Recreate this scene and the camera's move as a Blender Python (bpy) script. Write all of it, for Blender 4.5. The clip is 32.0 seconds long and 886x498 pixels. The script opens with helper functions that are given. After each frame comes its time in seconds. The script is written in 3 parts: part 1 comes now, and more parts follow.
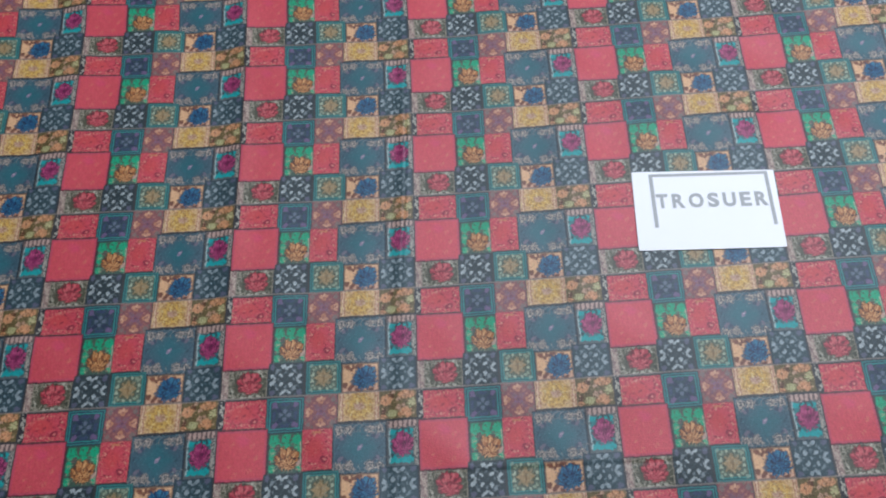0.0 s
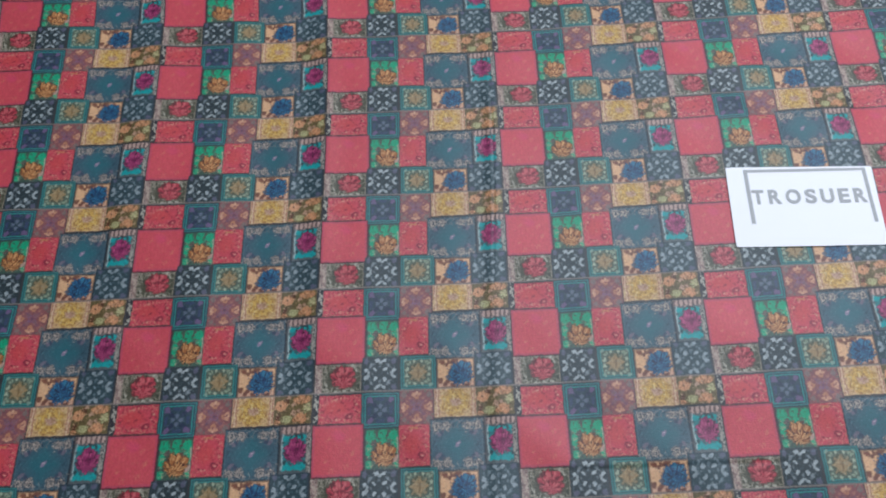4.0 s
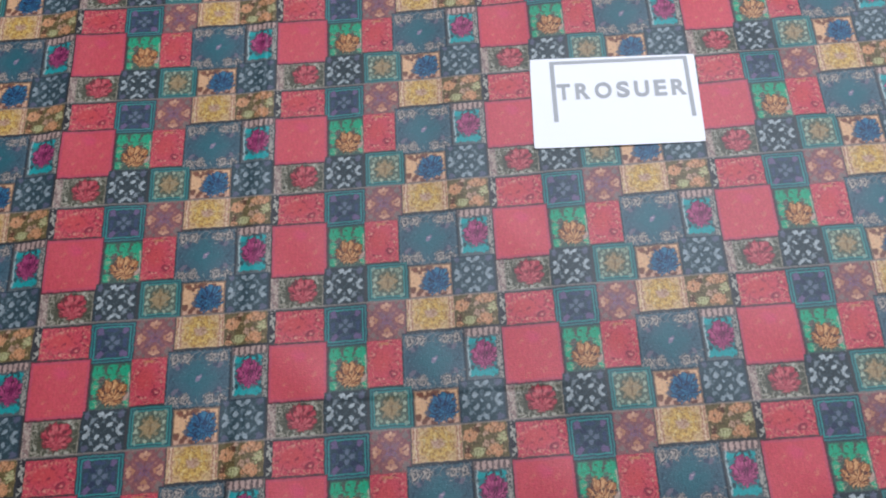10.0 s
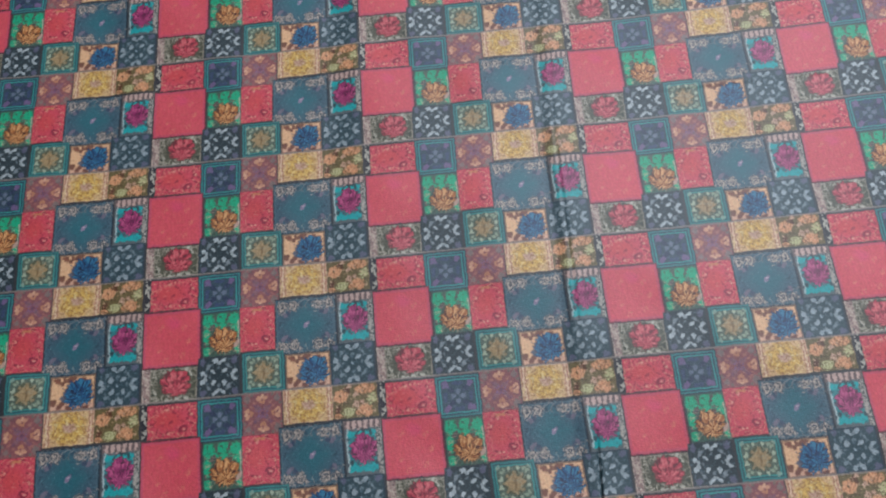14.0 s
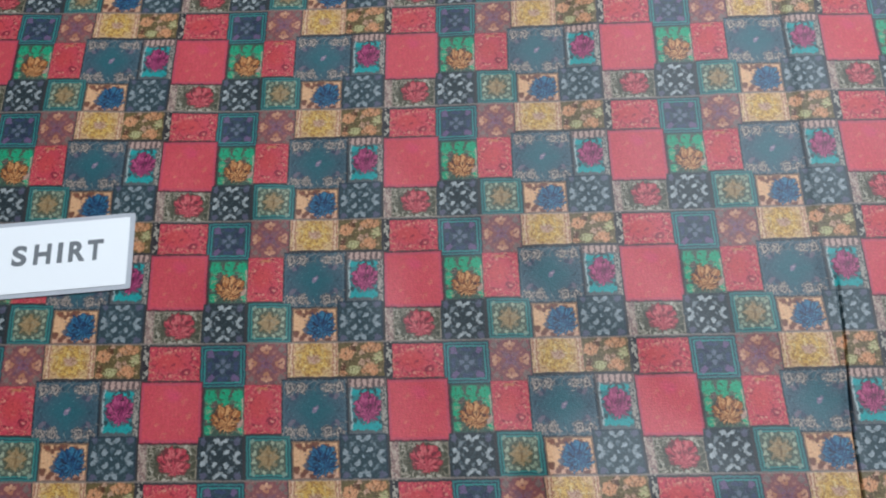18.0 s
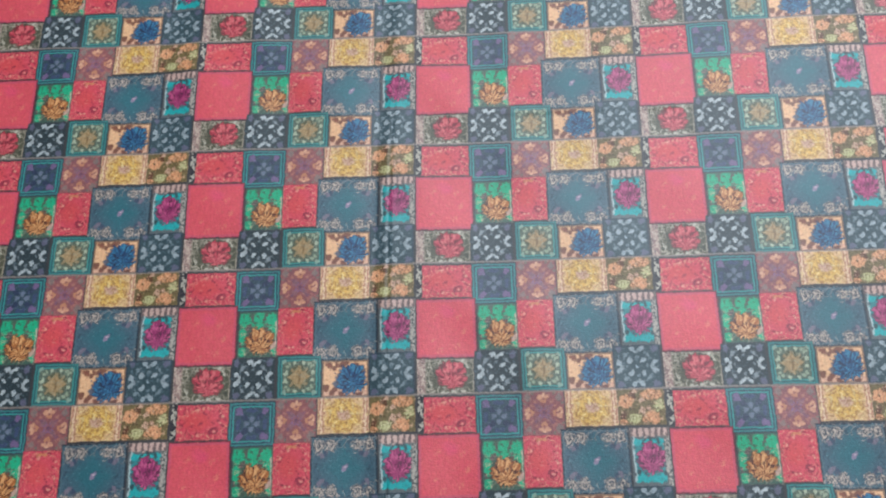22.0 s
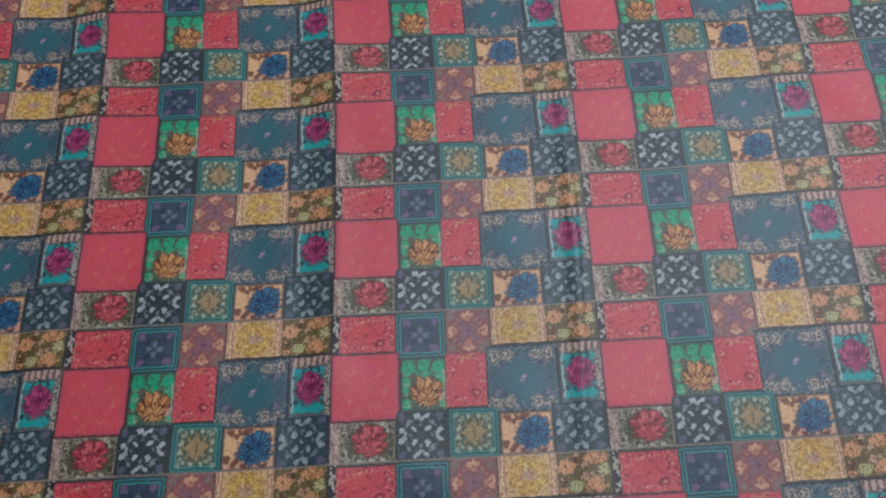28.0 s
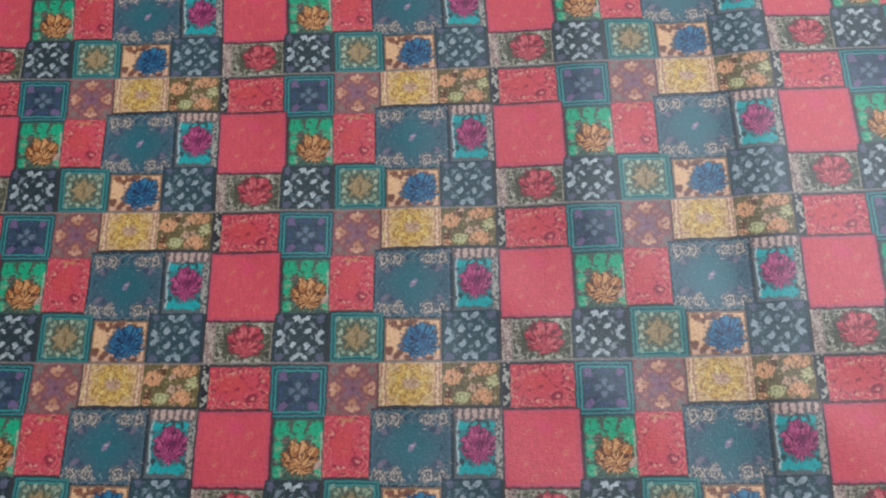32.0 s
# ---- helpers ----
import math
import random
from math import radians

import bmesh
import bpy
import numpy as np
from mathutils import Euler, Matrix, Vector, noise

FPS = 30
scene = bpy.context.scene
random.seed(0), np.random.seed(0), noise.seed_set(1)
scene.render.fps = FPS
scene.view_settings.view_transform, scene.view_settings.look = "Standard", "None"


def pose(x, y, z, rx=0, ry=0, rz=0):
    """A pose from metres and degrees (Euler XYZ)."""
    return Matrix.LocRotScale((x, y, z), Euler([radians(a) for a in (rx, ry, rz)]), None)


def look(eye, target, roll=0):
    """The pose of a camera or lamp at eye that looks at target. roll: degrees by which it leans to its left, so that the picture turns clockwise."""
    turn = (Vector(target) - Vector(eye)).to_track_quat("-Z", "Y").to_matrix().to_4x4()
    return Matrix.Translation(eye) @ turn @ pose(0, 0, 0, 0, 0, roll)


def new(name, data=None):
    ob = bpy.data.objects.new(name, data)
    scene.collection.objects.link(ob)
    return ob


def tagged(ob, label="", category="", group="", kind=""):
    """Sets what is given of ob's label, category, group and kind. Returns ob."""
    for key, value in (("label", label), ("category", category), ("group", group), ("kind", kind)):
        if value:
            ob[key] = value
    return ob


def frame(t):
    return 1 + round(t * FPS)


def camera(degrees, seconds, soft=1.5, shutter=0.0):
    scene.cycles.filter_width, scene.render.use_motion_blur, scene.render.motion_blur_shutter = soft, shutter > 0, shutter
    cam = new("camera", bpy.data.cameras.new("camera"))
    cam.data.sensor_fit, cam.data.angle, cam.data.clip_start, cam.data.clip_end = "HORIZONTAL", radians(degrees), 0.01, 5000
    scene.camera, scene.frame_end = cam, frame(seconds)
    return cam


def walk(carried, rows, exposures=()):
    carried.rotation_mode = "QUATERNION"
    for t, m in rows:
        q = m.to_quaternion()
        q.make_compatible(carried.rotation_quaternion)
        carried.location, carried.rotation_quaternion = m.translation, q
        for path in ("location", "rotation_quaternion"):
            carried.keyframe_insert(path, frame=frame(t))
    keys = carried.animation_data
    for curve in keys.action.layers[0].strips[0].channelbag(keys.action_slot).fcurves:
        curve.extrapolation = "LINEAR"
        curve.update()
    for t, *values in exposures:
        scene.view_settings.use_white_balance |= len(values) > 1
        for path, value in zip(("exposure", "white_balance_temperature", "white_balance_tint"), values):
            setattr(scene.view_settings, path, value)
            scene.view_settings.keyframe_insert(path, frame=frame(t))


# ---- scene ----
# All lengths of the print are in millimetres: one repeat is 160 wide and 88 high.
cam = camera(61.16, 32.0, soft=2.0)
EYES = [
    (0, -0.1374, -0.2920, 0.5978, -0.89, -66.39, -2.41),
    (0.5, -0.1448, -0.2966, 0.6004, -0.69, -66.55, -2.58),
    (1, -0.1447, -0.3059, 0.6020, -0.26, -66.66, -2.87),
    (1.5, -0.1466, -0.3191, 0.6032, -0.16, -66.51, -2.77),
    (2, -0.1459, -0.3226, 0.6031, -0.03, -66.64, -2.81),
    (2.5, -0.1487, -0.3208, 0.6040, 0.04, -66.58, -2.78),
    (3, -0.1559, -0.3143, 0.6005, 0.02, -66.43, -2.62),
    (3.5, -0.1709, -0.3011, 0.5969, 0.14, -66.37, -2.70),
    (4, -0.2113, -0.2932, 0.5846, 0.28, -65.93, -2.88),
    (4.5, -0.2495, -0.2796, 0.5782, 1.11, -65.92, -3.65),
    (6.5, -0.3144, -0.3160, 0.5763, 3.75, -66.61, -6.41),
    (7, -0.2623, -0.3162, 0.5684, 3.21, -66.79, -6.20),
    (7.5, -0.2034, -0.3125, 0.5563, 1.24, -67.30, -4.71),
    (8, -0.1402, -0.2949, 0.5439, -0.78, -67.69, -3.19),
    (8.5, -0.0950, -0.2750, 0.5274, -1.70, -67.85, -2.49),
    (9, -0.0678, -0.2614, 0.5109, -2.13, -68.52, -2.09),
    (9.5, -0.0545, -0.2704, 0.4998, -2.07, -69.11, -2.15),
    (10, -0.0446, -0.3011, 0.4964, -2.19, -69.61, -2.05),
    (10.5, -0.0399, -0.3372, 0.4975, -1.82, -70.18, -2.28),
    (11, -0.0713, -0.3716, 0.5014, -1.04, -70.49, -3.03),
    (11.5, -0.0907, -0.3979, 0.4995, -0.20, -70.83, -3.88),
    (12, -0.1152, -0.4257, 0.4982, -0.08, -71.05, -4.38),
    (12.5, -0.1454, -0.4466, 0.4993, 0.50, -71.33, -5.20),
    (13, -0.1771, -0.4659, 0.4991, 0.91, -71.30, -6.05),
    (13.5, -0.2140, -0.4800, 0.4975, 1.38, -71.39, -6.66),
    (14, -0.2600, -0.4945, 0.4969, 3.08, -71.35, -8.35),
    (14.5, -0.2960, -0.4966, 0.4972, 3.73, -71.60, -8.84),
    (15, -0.3303, -0.4959, 0.4969, 5.47, -71.62, -10.43),
    (15.5, -0.3572, -0.5032, 0.4938, 6.11, -71.48, -10.77),
    (17.5, -0.4032, -0.5852, 0.4807, 10.95, -70.53, -12.42),
    (18, -0.4022, -0.6002, 0.4819, 12.13, -71.12, -12.81),
    (18.5, -0.4038, -0.6121, 0.4829, 13.02, -71.37, -13.36),
    (19, -0.4060, -0.6162, 0.4852, 13.40, -72.04, -13.33),
    (19.5, -0.3981, -0.6224, 0.4847, 14.10, -72.20, -13.71),
    (20, -0.3574, -0.6156, 0.4797, 12.98, -72.32, -12.60),
    (20.5, -0.2975, -0.5861, 0.4755, 12.30, -72.99, -12.20),
    (21, -0.2265, -0.5417, 0.4701, 9.26, -72.94, -9.66),
    (21.5, -0.1661, -0.4939, 0.4786, 7.28, -73.36, -8.24),
    (22, -0.1315, -0.4623, 0.4805, 4.91, -73.16, -6.33),
    (22.5, -0.1127, -0.4312, 0.4886, 4.42, -72.77, -6.02),
    (23, -0.0943, -0.3941, 0.4942, 3.51, -71.92, -5.17),
    (23.5, -0.0807, -0.3652, 0.4976, 3.08, -70.67, -4.60),
    (24, -0.0624, -0.3328, 0.5048, 2.24, -69.73, -3.81),
    (24.5, -0.0475, -0.3032, 0.5028, 2.21, -69.00, -3.86),
    (26.5, -0.0713, -0.1543, 0.4673, 0.91, -68.95, -4.06),
    (27, -0.1335, -0.1283, 0.4509, 1.06, -68.29, -4.34),
    (27.5, -0.1810, -0.1221, 0.4418, 1.63, -67.87, -4.86),
    (28, -0.2419, -0.1133, 0.4347, 1.83, -67.90, -4.92),
    (28.5, -0.3177, -0.0966, 0.4238, 1.15, -67.85, -4.23),
    (29, -0.3824, -0.0881, 0.4165, 3.02, -68.23, -5.62),
    (29.5, -0.4350, -0.0936, 0.4116, 2.98, -68.44, -5.58),
    (30, -0.4910, -0.1069, 0.4064, 6.55, -68.83, -8.90),
    (30.5, -0.5294, -0.1221, 0.4022, 7.79, -69.91, -10.03),
    (31, -0.5671, -0.1270, 0.4054, 10.98, -70.98, -13.07),
    (31.5, -0.5945, -0.1281, 0.4025, 12.80, -71.11, -14.72),
    (32, -0.6350, -0.1214, 0.4026, 15.84, -72.51, -17.66),
]


def aimed(x, y, z, yaw, pitch, roll):
    """A pose from the eye and three angles in degrees: yaw to the left from +y, pitch up, roll."""
    return pose(x, y, z, 90 + pitch, 0, yaw) @ pose(0, 0, 0, 0, 0, roll)


# The film's own exposure and white balance: seconds, stops, kelvin, tint.
EXPOSURES = [
    (0, -0.23, 6200, 10.0),
    (1, -0.24, 6200, 10.0),
    (2, -0.26, 6200, 10.0),
    (3, -0.28, 6200, 10.0),
    (4, -0.27, 6200, 10.0),
    (7, -0.09, 6200, 10.0),
    (8, -0.10, 6230, 10.0),
    (9, -0.16, 6250, 11.5),
    (10, -0.16, 6270, 13.0),
    (11, -0.15, 6270, 13.5),
    (12, -0.15, 6270, 14.0),
    (13, -0.11, 6300, 13.0),
    (14, 0.03, 6315, 11.5),
    (15, 0.18, 6330, 10.0),
    (18, 0.15, 6440, 10.0),
    (19, 0.16, 6480, 10.0),
    (20, 0.26, 6480, 10.0),
    (21, 0.36, 6480, 10.0),
    (22, 0.35, 6440, 10.0),
    (23, 0.16, 6380, 10.0),
    (24, -0.09, 6290, 12.0),
    (27, -0.33, 6400, 11.0),
    (28, -0.45, 6480, 11.0),
    (29, -0.23, 6510, 10.0),
    (30, -0.02, 6490, 10.0),
    (31, 0.20, 6450, 10.0),
    (32, 0.21, 6420, 10.0),
]
walk(cam, [(t, aimed(*row)) for t, *row in EYES], EXPOSURES)

# ---- world and light ----
world = bpy.data.worlds.new("world")
scene.world = world
world.use_nodes = True
sky = world.node_tree.nodes.new("ShaderNodeTexSky")
sky.sky_type, sky.sun_disc = "NISHITA", False
sky.sun_elevation, sky.sun_rotation = radians(40), radians(200)
world.node_tree.links.new(sky.outputs[0], world.node_tree.nodes["Background"].inputs[0])
world.node_tree.nodes["Background"].inputs[1].default_value = 0.12

sun = new("sun", bpy.data.lights.new("sun", "SUN"))
sun.data.energy, sun.data.angle, sun.data.color = 0.6, radians(12), (1.0, 0.96, 0.91)
sun.matrix_world = look((-2, -5, 5), (0, 0, 0))

# Added area lamp overhead, placed to match the cloth's sheen; its source is unseen.
added_lamp = new("added_overhead_light", bpy.data.lights.new("added_overhead_light", "AREA"))
added_lamp.data.shape, added_lamp.data.size, added_lamp.data.size_y = "RECTANGLE", 2.2, 1.6
added_lamp.data.energy, added_lamp.data.color = 142.0, (0.87, 0.97, 1.07)
added_lamp.matrix_world = pose(0.90, 1.00, 2.66)


# ---- materials ----
class Sheet:
    """A material's node tree, with short forms for the nodes that draw a print."""

    def __init__(self, name):
        self.material = bpy.data.materials.new(name)
        self.material.use_nodes = True
        self.tree = self.material.node_tree
        self.surface = self.tree.nodes["Principled BSDF"]

    def node(self, kind):
        return self.tree.nodes.new(kind)

    def feed(self, socket, value):
        if isinstance(value, Val):
            self.tree.links.new(value.socket, socket)
        elif hasattr(value, "is_output"):
            self.tree.links.new(value, socket)
        elif isinstance(value, tuple):
            socket.default_value = (*value, 1.0) if len(value) == 3 and len(socket.default_value) == 4 else value
        else:
            socket.default_value = value

    def math(self, operation, a, b=0.0, c=None):
        n = self.node("ShaderNodeMath")
        n.operation = operation
        self.feed(n.inputs[0], a)
        self.feed(n.inputs[1], b)
        if c is not None:
            self.feed(n.inputs[2], c)
        return Val(self, n.outputs[0])

    def mix(self, factor, a, b):
        n = self.node("ShaderNodeMix")
        n.data_type = "RGBA"
        self.feed(n.inputs[0], factor)
        self.feed(n.inputs[6], a)
        self.feed(n.inputs[7], b)
        return n.outputs[2]

    def vector(self, x, y, z=0.0):
        n = self.node("ShaderNodeCombineXYZ")
        for socket, value in zip(n.inputs, (x, y, z)):
            self.feed(socket, value)
        return n.outputs[0]

    def noise(self, vector, scale, detail=2.0, rough=0.5):
        n = self.node("ShaderNodeTexNoise")
        self.tree.links.new(vector, n.inputs["Vector"])
        n.inputs["Scale"].default_value, n.inputs["Detail"].default_value, n.inputs["Roughness"].default_value = scale, detail, rough
        return n

    def mapped(self, socket, scale, shift=(0.0, 0.0, 0.0)):
        n = self.node("ShaderNodeMapping")
        self.tree.links.new(socket, n.inputs["Vector"])
        n.inputs["Scale"].default_value, n.inputs["Location"].default_value = scale, shift
        return n.outputs[0]

    def parts(self, socket, kind="ShaderNodeSeparateColor"):
        n = self.node(kind)
        self.tree.links.new(socket, n.inputs[0])
        return [Val(self, s) for s in n.outputs]

    def below(self, a, edge, soft=0.5):
        """1 where a is below the edge, with a soft step."""
        step = self.math("MULTIPLY_ADD", edge - a, 1.0 / soft, 0.5)
        n = self.node("ShaderNodeClamp")
        self.feed(n.inputs[0], step)
        return Val(self, n.outputs[0])


class Val:
    """A number that a node gives, with the common sums."""

    def __init__(self, sheet, socket):
        self.sheet, self.socket = sheet, socket

    def __add__(self, other):
        return self.sheet.math("ADD", self, other)

    def __sub__(self, other):
        return self.sheet.math("SUBTRACT", self, other)

    def __rsub__(self, other):
        return self.sheet.math("SUBTRACT", other, self)

    def __mul__(self, other):
        return self.sheet.math("MULTIPLY", self, other)

    def __radd__(self, other):
        return self.sheet.math("ADD", self, other)

    def __rmul__(self, other):
        return self.sheet.math("MULTIPLY", self, other)

    def __truediv__(self, other):
        return self.sheet.math("DIVIDE", self, other)

    def one(self, operation):
        return self.sheet.math(operation, self)

    def abs(self):
        return self.one("ABSOLUTE")

    def max(self, other):
        return self.sheet.math("MAXIMUM", self, other)

    def min(self, other):
        return self.sheet.math("MINIMUM", self, other)


def ink(r, g, b):
    """A dye from the 0 to 255 values of its swatch."""
    return tuple(max(0.003, 0.73 * ((v / 255 + 0.055) / 1.055) ** 2.4 - 0.015) for v in (r, g, b))


def printed_cotton():
    """Cotton print: a repeat of seventeen squares with flowers, stars and paisleys, drawn over a dark ground."""
    m = Sheet("printed_cotton")
    cell = m.node("ShaderNodeUVMap")
    cell.uv_map = "print"
    spread = m.node("ShaderNodeUVMap")
    spread.uv_map = "spread"
    cell, spread = cell.outputs[0], spread.outputs[0]
    cu, cv, _ = m.parts(cell, "ShaderNodeSeparateXYZ")
    raw = m.mapped(cell, (160.0, 88.0, 1.0))
    w1, w2, w3 = m.parts(m.noise(raw, 0.22, 2.0, 0.6).outputs["Color"])
    g1, g2, g3 = m.parts(m.noise(raw, 0.65, 3.0, 0.6).outputs["Color"])
    # squares have nearly straight edges; the drawing inside them is looser
    x, y = cu * 160.0 + (w1 - 0.5) * 1.6 + (g2 - 0.5) * 0.9, cv * 88.0 + (w2 - 0.5) * 1.6 + (g3 - 0.5) * 0.9
    mx, my = x + (w2 - 0.5) * 4.0 + (g1 - 0.5) * 2.4, y + (w3 - 0.5) * 4.0 + (g2 - 0.5) * 2.4
    state = {"c": ink(66, 64, 64)}
    ground_tree = m.tree
    carried = {"x": x, "y": y, "mx": mx, "my": my, "g1": g1, "g2": g2, "g3": g3, "w3": w3}

    def begin():
        """Starts a node group for the next squares; the numbers that they need come in by its sockets."""
        nonlocal x, y, mx, my, g1, g2, g3, w3, cell
        group = bpy.data.node_groups.new("print_square", "ShaderNodeTree")
        for name in carried:
            group.interface.new_socket(name, in_out="INPUT", socket_type="NodeSocketFloat")
        group.interface.new_socket("ground", in_out="INPUT", socket_type="NodeSocketColor")
        group.interface.new_socket("colour", in_out="OUTPUT", socket_type="NodeSocketColor")
        m.tree = group
        given = m.node("NodeGroupInput").outputs
        at = m.node("ShaderNodeUVMap")
        at.uv_map = "print"
        cell = at.outputs[0]
        x, y, mx, my, g1, g2, g3, w3 = (Val(m, given[name]) for name in carried)
        state["below"], state["c"] = state["c"], given["ground"]

    def end():
        """Closes the group and lays its colour over what was painted before."""
        nonlocal x, y, mx, my, g1, g2, g3, w3
        m.feed(m.node("NodeGroupOutput").inputs["colour"], state["c"])
        group, m.tree = m.tree, ground_tree
        n = m.node("ShaderNodeGroup")
        n.node_tree = group
        for name, value in carried.items():
            m.feed(n.inputs[name], value)
        m.feed(n.inputs["ground"], state["below"])
        state["c"] = n.outputs["colour"]
        x, y, mx, my, g1, g2, g3, w3 = carried.values()

    def paint(mask, colour):
        state["c"] = m.mix(mask, state["c"], colour)

    def shade(a, b, by=None):
        """Two dyes that run into one another."""
        by = g1 if by is None else by
        return m.mix(m.below(0.5, by, 0.5), a, b)

    class Area:
        """One square of the print: local coordinates in mm, and its inside as a mask."""

        def __init__(self, u0, u1, v0, v1):
            self.hw, self.hh = (u1 - u0) * 80.0, (v1 - v0) * 44.0
            cx, cy = (u0 + u1) * 80.0, (v0 + v1) * 44.0
            self.x, self.y = mx - cx, my - cy
            self.ax, self.ay = self.x.abs(), self.y.abs()
            self.p, self.q = self.ax.max(self.ay), self.ax.min(self.ay)
            self.edge = (self.hw - (x - cx).abs()).min(self.hh - (y - cy).abs())
            self.inside = m.below(0.0, self.edge, 0.8)

        def fill(self, colour):
            paint(self.inside, colour)

        def rim(self, a, b, colour, strength=1.0):
            """A frame between a and b mm from the edge."""
            paint(m.below((self.edge - (a + b) / 2).abs(), (b - a) / 2, 0.6) * strength, colour)

        def put(self, mask, colour):
            paint(mask * self.inside, colour)

        def dot(self, px, py, cx, cy, rx, ry, turn=0.0, soft=0.8):
            c, s = math.cos(radians(turn)), math.sin(radians(turn))
            dx, dy = px - cx, py - cy
            if turn:
                dx, dy = dx * c + dy * s, dy * c - dx * s
            d = (dx * (1 / rx)) * (dx * (1 / rx)) + (dy * (1 / ry)) * (dy * (1 / ry))
            return m.below(d, 1.0, soft)

        def bloom(self, cx, cy, rx, ry, dark, mid, light, seed, petals=9.0, from_x=0.0, from_y=0.0, split=0.55, jagged=0.5):
            """A full bloom: long petals that fan out from a point inside it in two layers, dark between them, and a toothed outline."""
            dx, dy = (self.x - cx) * (1 / rx), (self.y - cy) * (1 / ry)
            d = (dx * dx + dy * dy).one("SQRT")
            fx, fy = dx - from_x, dy - from_y
            far = (fx * fx + fy * fy).one("SQRT") + 0.02
            c, s = fx / far, fy / far
            turn = m.math("ARCTAN2", fy, fx)
            loose = Val(m, m.noise(m.vector(c * 2.6, s * 2.6, d * 1.2 + seed), 1.0, 2.0, 0.6).outputs[0])
            outer = m.below(split, far + (loose - 0.5) * 0.9, 0.05)
            fan = (turn * (petals * 0.5) + outer * 1.3 + far * 0.9 + (loose - 0.5) * 5.0 + (g2 - 0.5) * 1.6).one("SINE").abs()
            reach = 0.88 + fan * 0.14 + (loose - 0.5) * jagged + (g3 - 0.5) * 0.42
            brush = Val(m, m.noise(m.vector(c * 7.0, s * 7.0, d * 1.3 + seed), 1.0, 2.0, 0.6).outputs[0])
            tone = m.mix(m.below(0.54, brush + (fan - 0.6) * 0.12 + (g1 - 0.5) * 0.35, 0.10), mid, light)
            lip = m.below((far + (loose - 0.5) * 0.9 - split - (fan - 0.6) * 0.16).abs(), 0.05, 0.06)
            gap = m.below(fan + (g1 - 0.5) * 0.7, 0.34, 0.36).max(lip * 0.8)
            self.put(m.below(d, reach + 0.09, 0.12) * 0.8, dark)
            self.put(m.below(d, reach, 0.14), m.mix(gap * 0.95, tone, dark))

        def strokes(self, where, scale, colour, strength=1.0, seed=0.0, width=0.022):
            """Thin ragged pen strokes that wander over a part of the square."""
            n = m.noise(m.mapped(cell, (160.0, 88.0, 1.0), (0.0, 0.0, seed)), scale, 1.0, 0.5)
            self.put(m.below((Val(m, n.outputs[0]) - 0.5).abs(), width, width * 1.2) * where * strength, colour)

        def specks(self, scale, level, colour, strength=1.0, seed=0.0, soft=0.09):
            n = m.noise(m.mapped(cell, (160.0, 88.0, 1.0), (0.0, 0.0, seed)), scale, 2.0, 0.6)
            paint(m.below(level, Val(m, n.outputs[0]), soft) * self.inside * strength, colour)

    sea = ink(64, 128, 124)

    # brownish maroon square with gold butterflies on its sides
    begin()
    s = Area(0.424, 0.590, 0.688, 0.998)
    s.fill(shade(ink(134, 82, 82), ink(160, 100, 98)))
    s.specks(0.30, 0.57, ink(116, 80, 86), 0.6)
    s.put(s.dot(s.p, s.q, 3.6, 2.6, 2.0, 1.2, 35) * 0.35, ink(138, 116, 126))
    s.put(s.dot(s.x, s.y, 0.0, 0.0, 1.6, 1.6) * 0.7, ink(104, 72, 96))
    s.put(s.dot(s.p, s.q, 10.2, 2.0, 1.3, 1.7, -35), ink(208, 150, 120))
    s.put(s.dot(s.p, s.q, 7.6, 5.0, 1.1, 0.8, 20) * 0.4, ink(196, 138, 114))
    s.put(s.dot(s.p, s.q, 11.2, 0.3, 0.9, 0.8) * 0.9, ink(226, 172, 138))
    s.put(s.dot(s.p, s.q, 7.2, 1.0, 1.5, 0.9, 30) * 0.7, ink(206, 142, 104))
    s.put(s.dot(s.p, s.q, 5.2, 5.0, 1.4, 0.8, 45) * 0.6, ink(120, 88, 108))
    s.put(s.dot(s.p, s.q, 12.4, 6.4, 1.2, 1.0, 0) * 0.6, ink(112, 118, 104))
    s.put(s.dot(s.p, s.q, 2.6, 1.0, 1.0, 0.7, 20) * 0.6, ink(128, 100, 136))
    s.put(s.dot(s.p, s.q, 10.2, 9.6, 2.4, 1.8, 45) * 0.55, ink(128, 128, 118))
    s.specks(0.36, 0.63, ink(192, 134, 116), 0.5, 7.0)
    end()

    # yellow medallion between rose-beige stripes
    begin()
    s = Area(0.595, 0.803, 0.742, 1.0)
    s.fill(shade(ink(202, 150, 118), ink(220, 176, 144)))
    for off, w, c in ((15.4, 0.4, ink(160, 98, 84)), (14.2, 0.4, ink(234, 200, 168)), (13.0, 0.4, ink(166, 112, 88))):
        paint(m.below((s.ax - off).abs(), w, 0.5) * s.inside * 0.8, c)
    d = (s.x * s.x + s.y * s.y).one("SQRT")
    a = m.math("ARCTAN2", s.y, s.x)
    scallop = d + (a * 8.0).one("COSINE") * 1.0
    core = m.below(s.ax, 12.2, 0.6) * m.below(s.ay, 10.8, 0.6) * s.inside
    paint(core * 0.8, shade(ink(214, 168, 116), ink(226, 186, 132), g2))
    paint(m.below((scallop - 7.0).abs(), 4.2, 2.0) * core, shade(ink(208, 156, 78), ink(232, 190, 106), g2))
    paint(m.below((scallop - 4.4).abs(), 0.6, 0.7) * core * 0.7, ink(156, 112, 70))
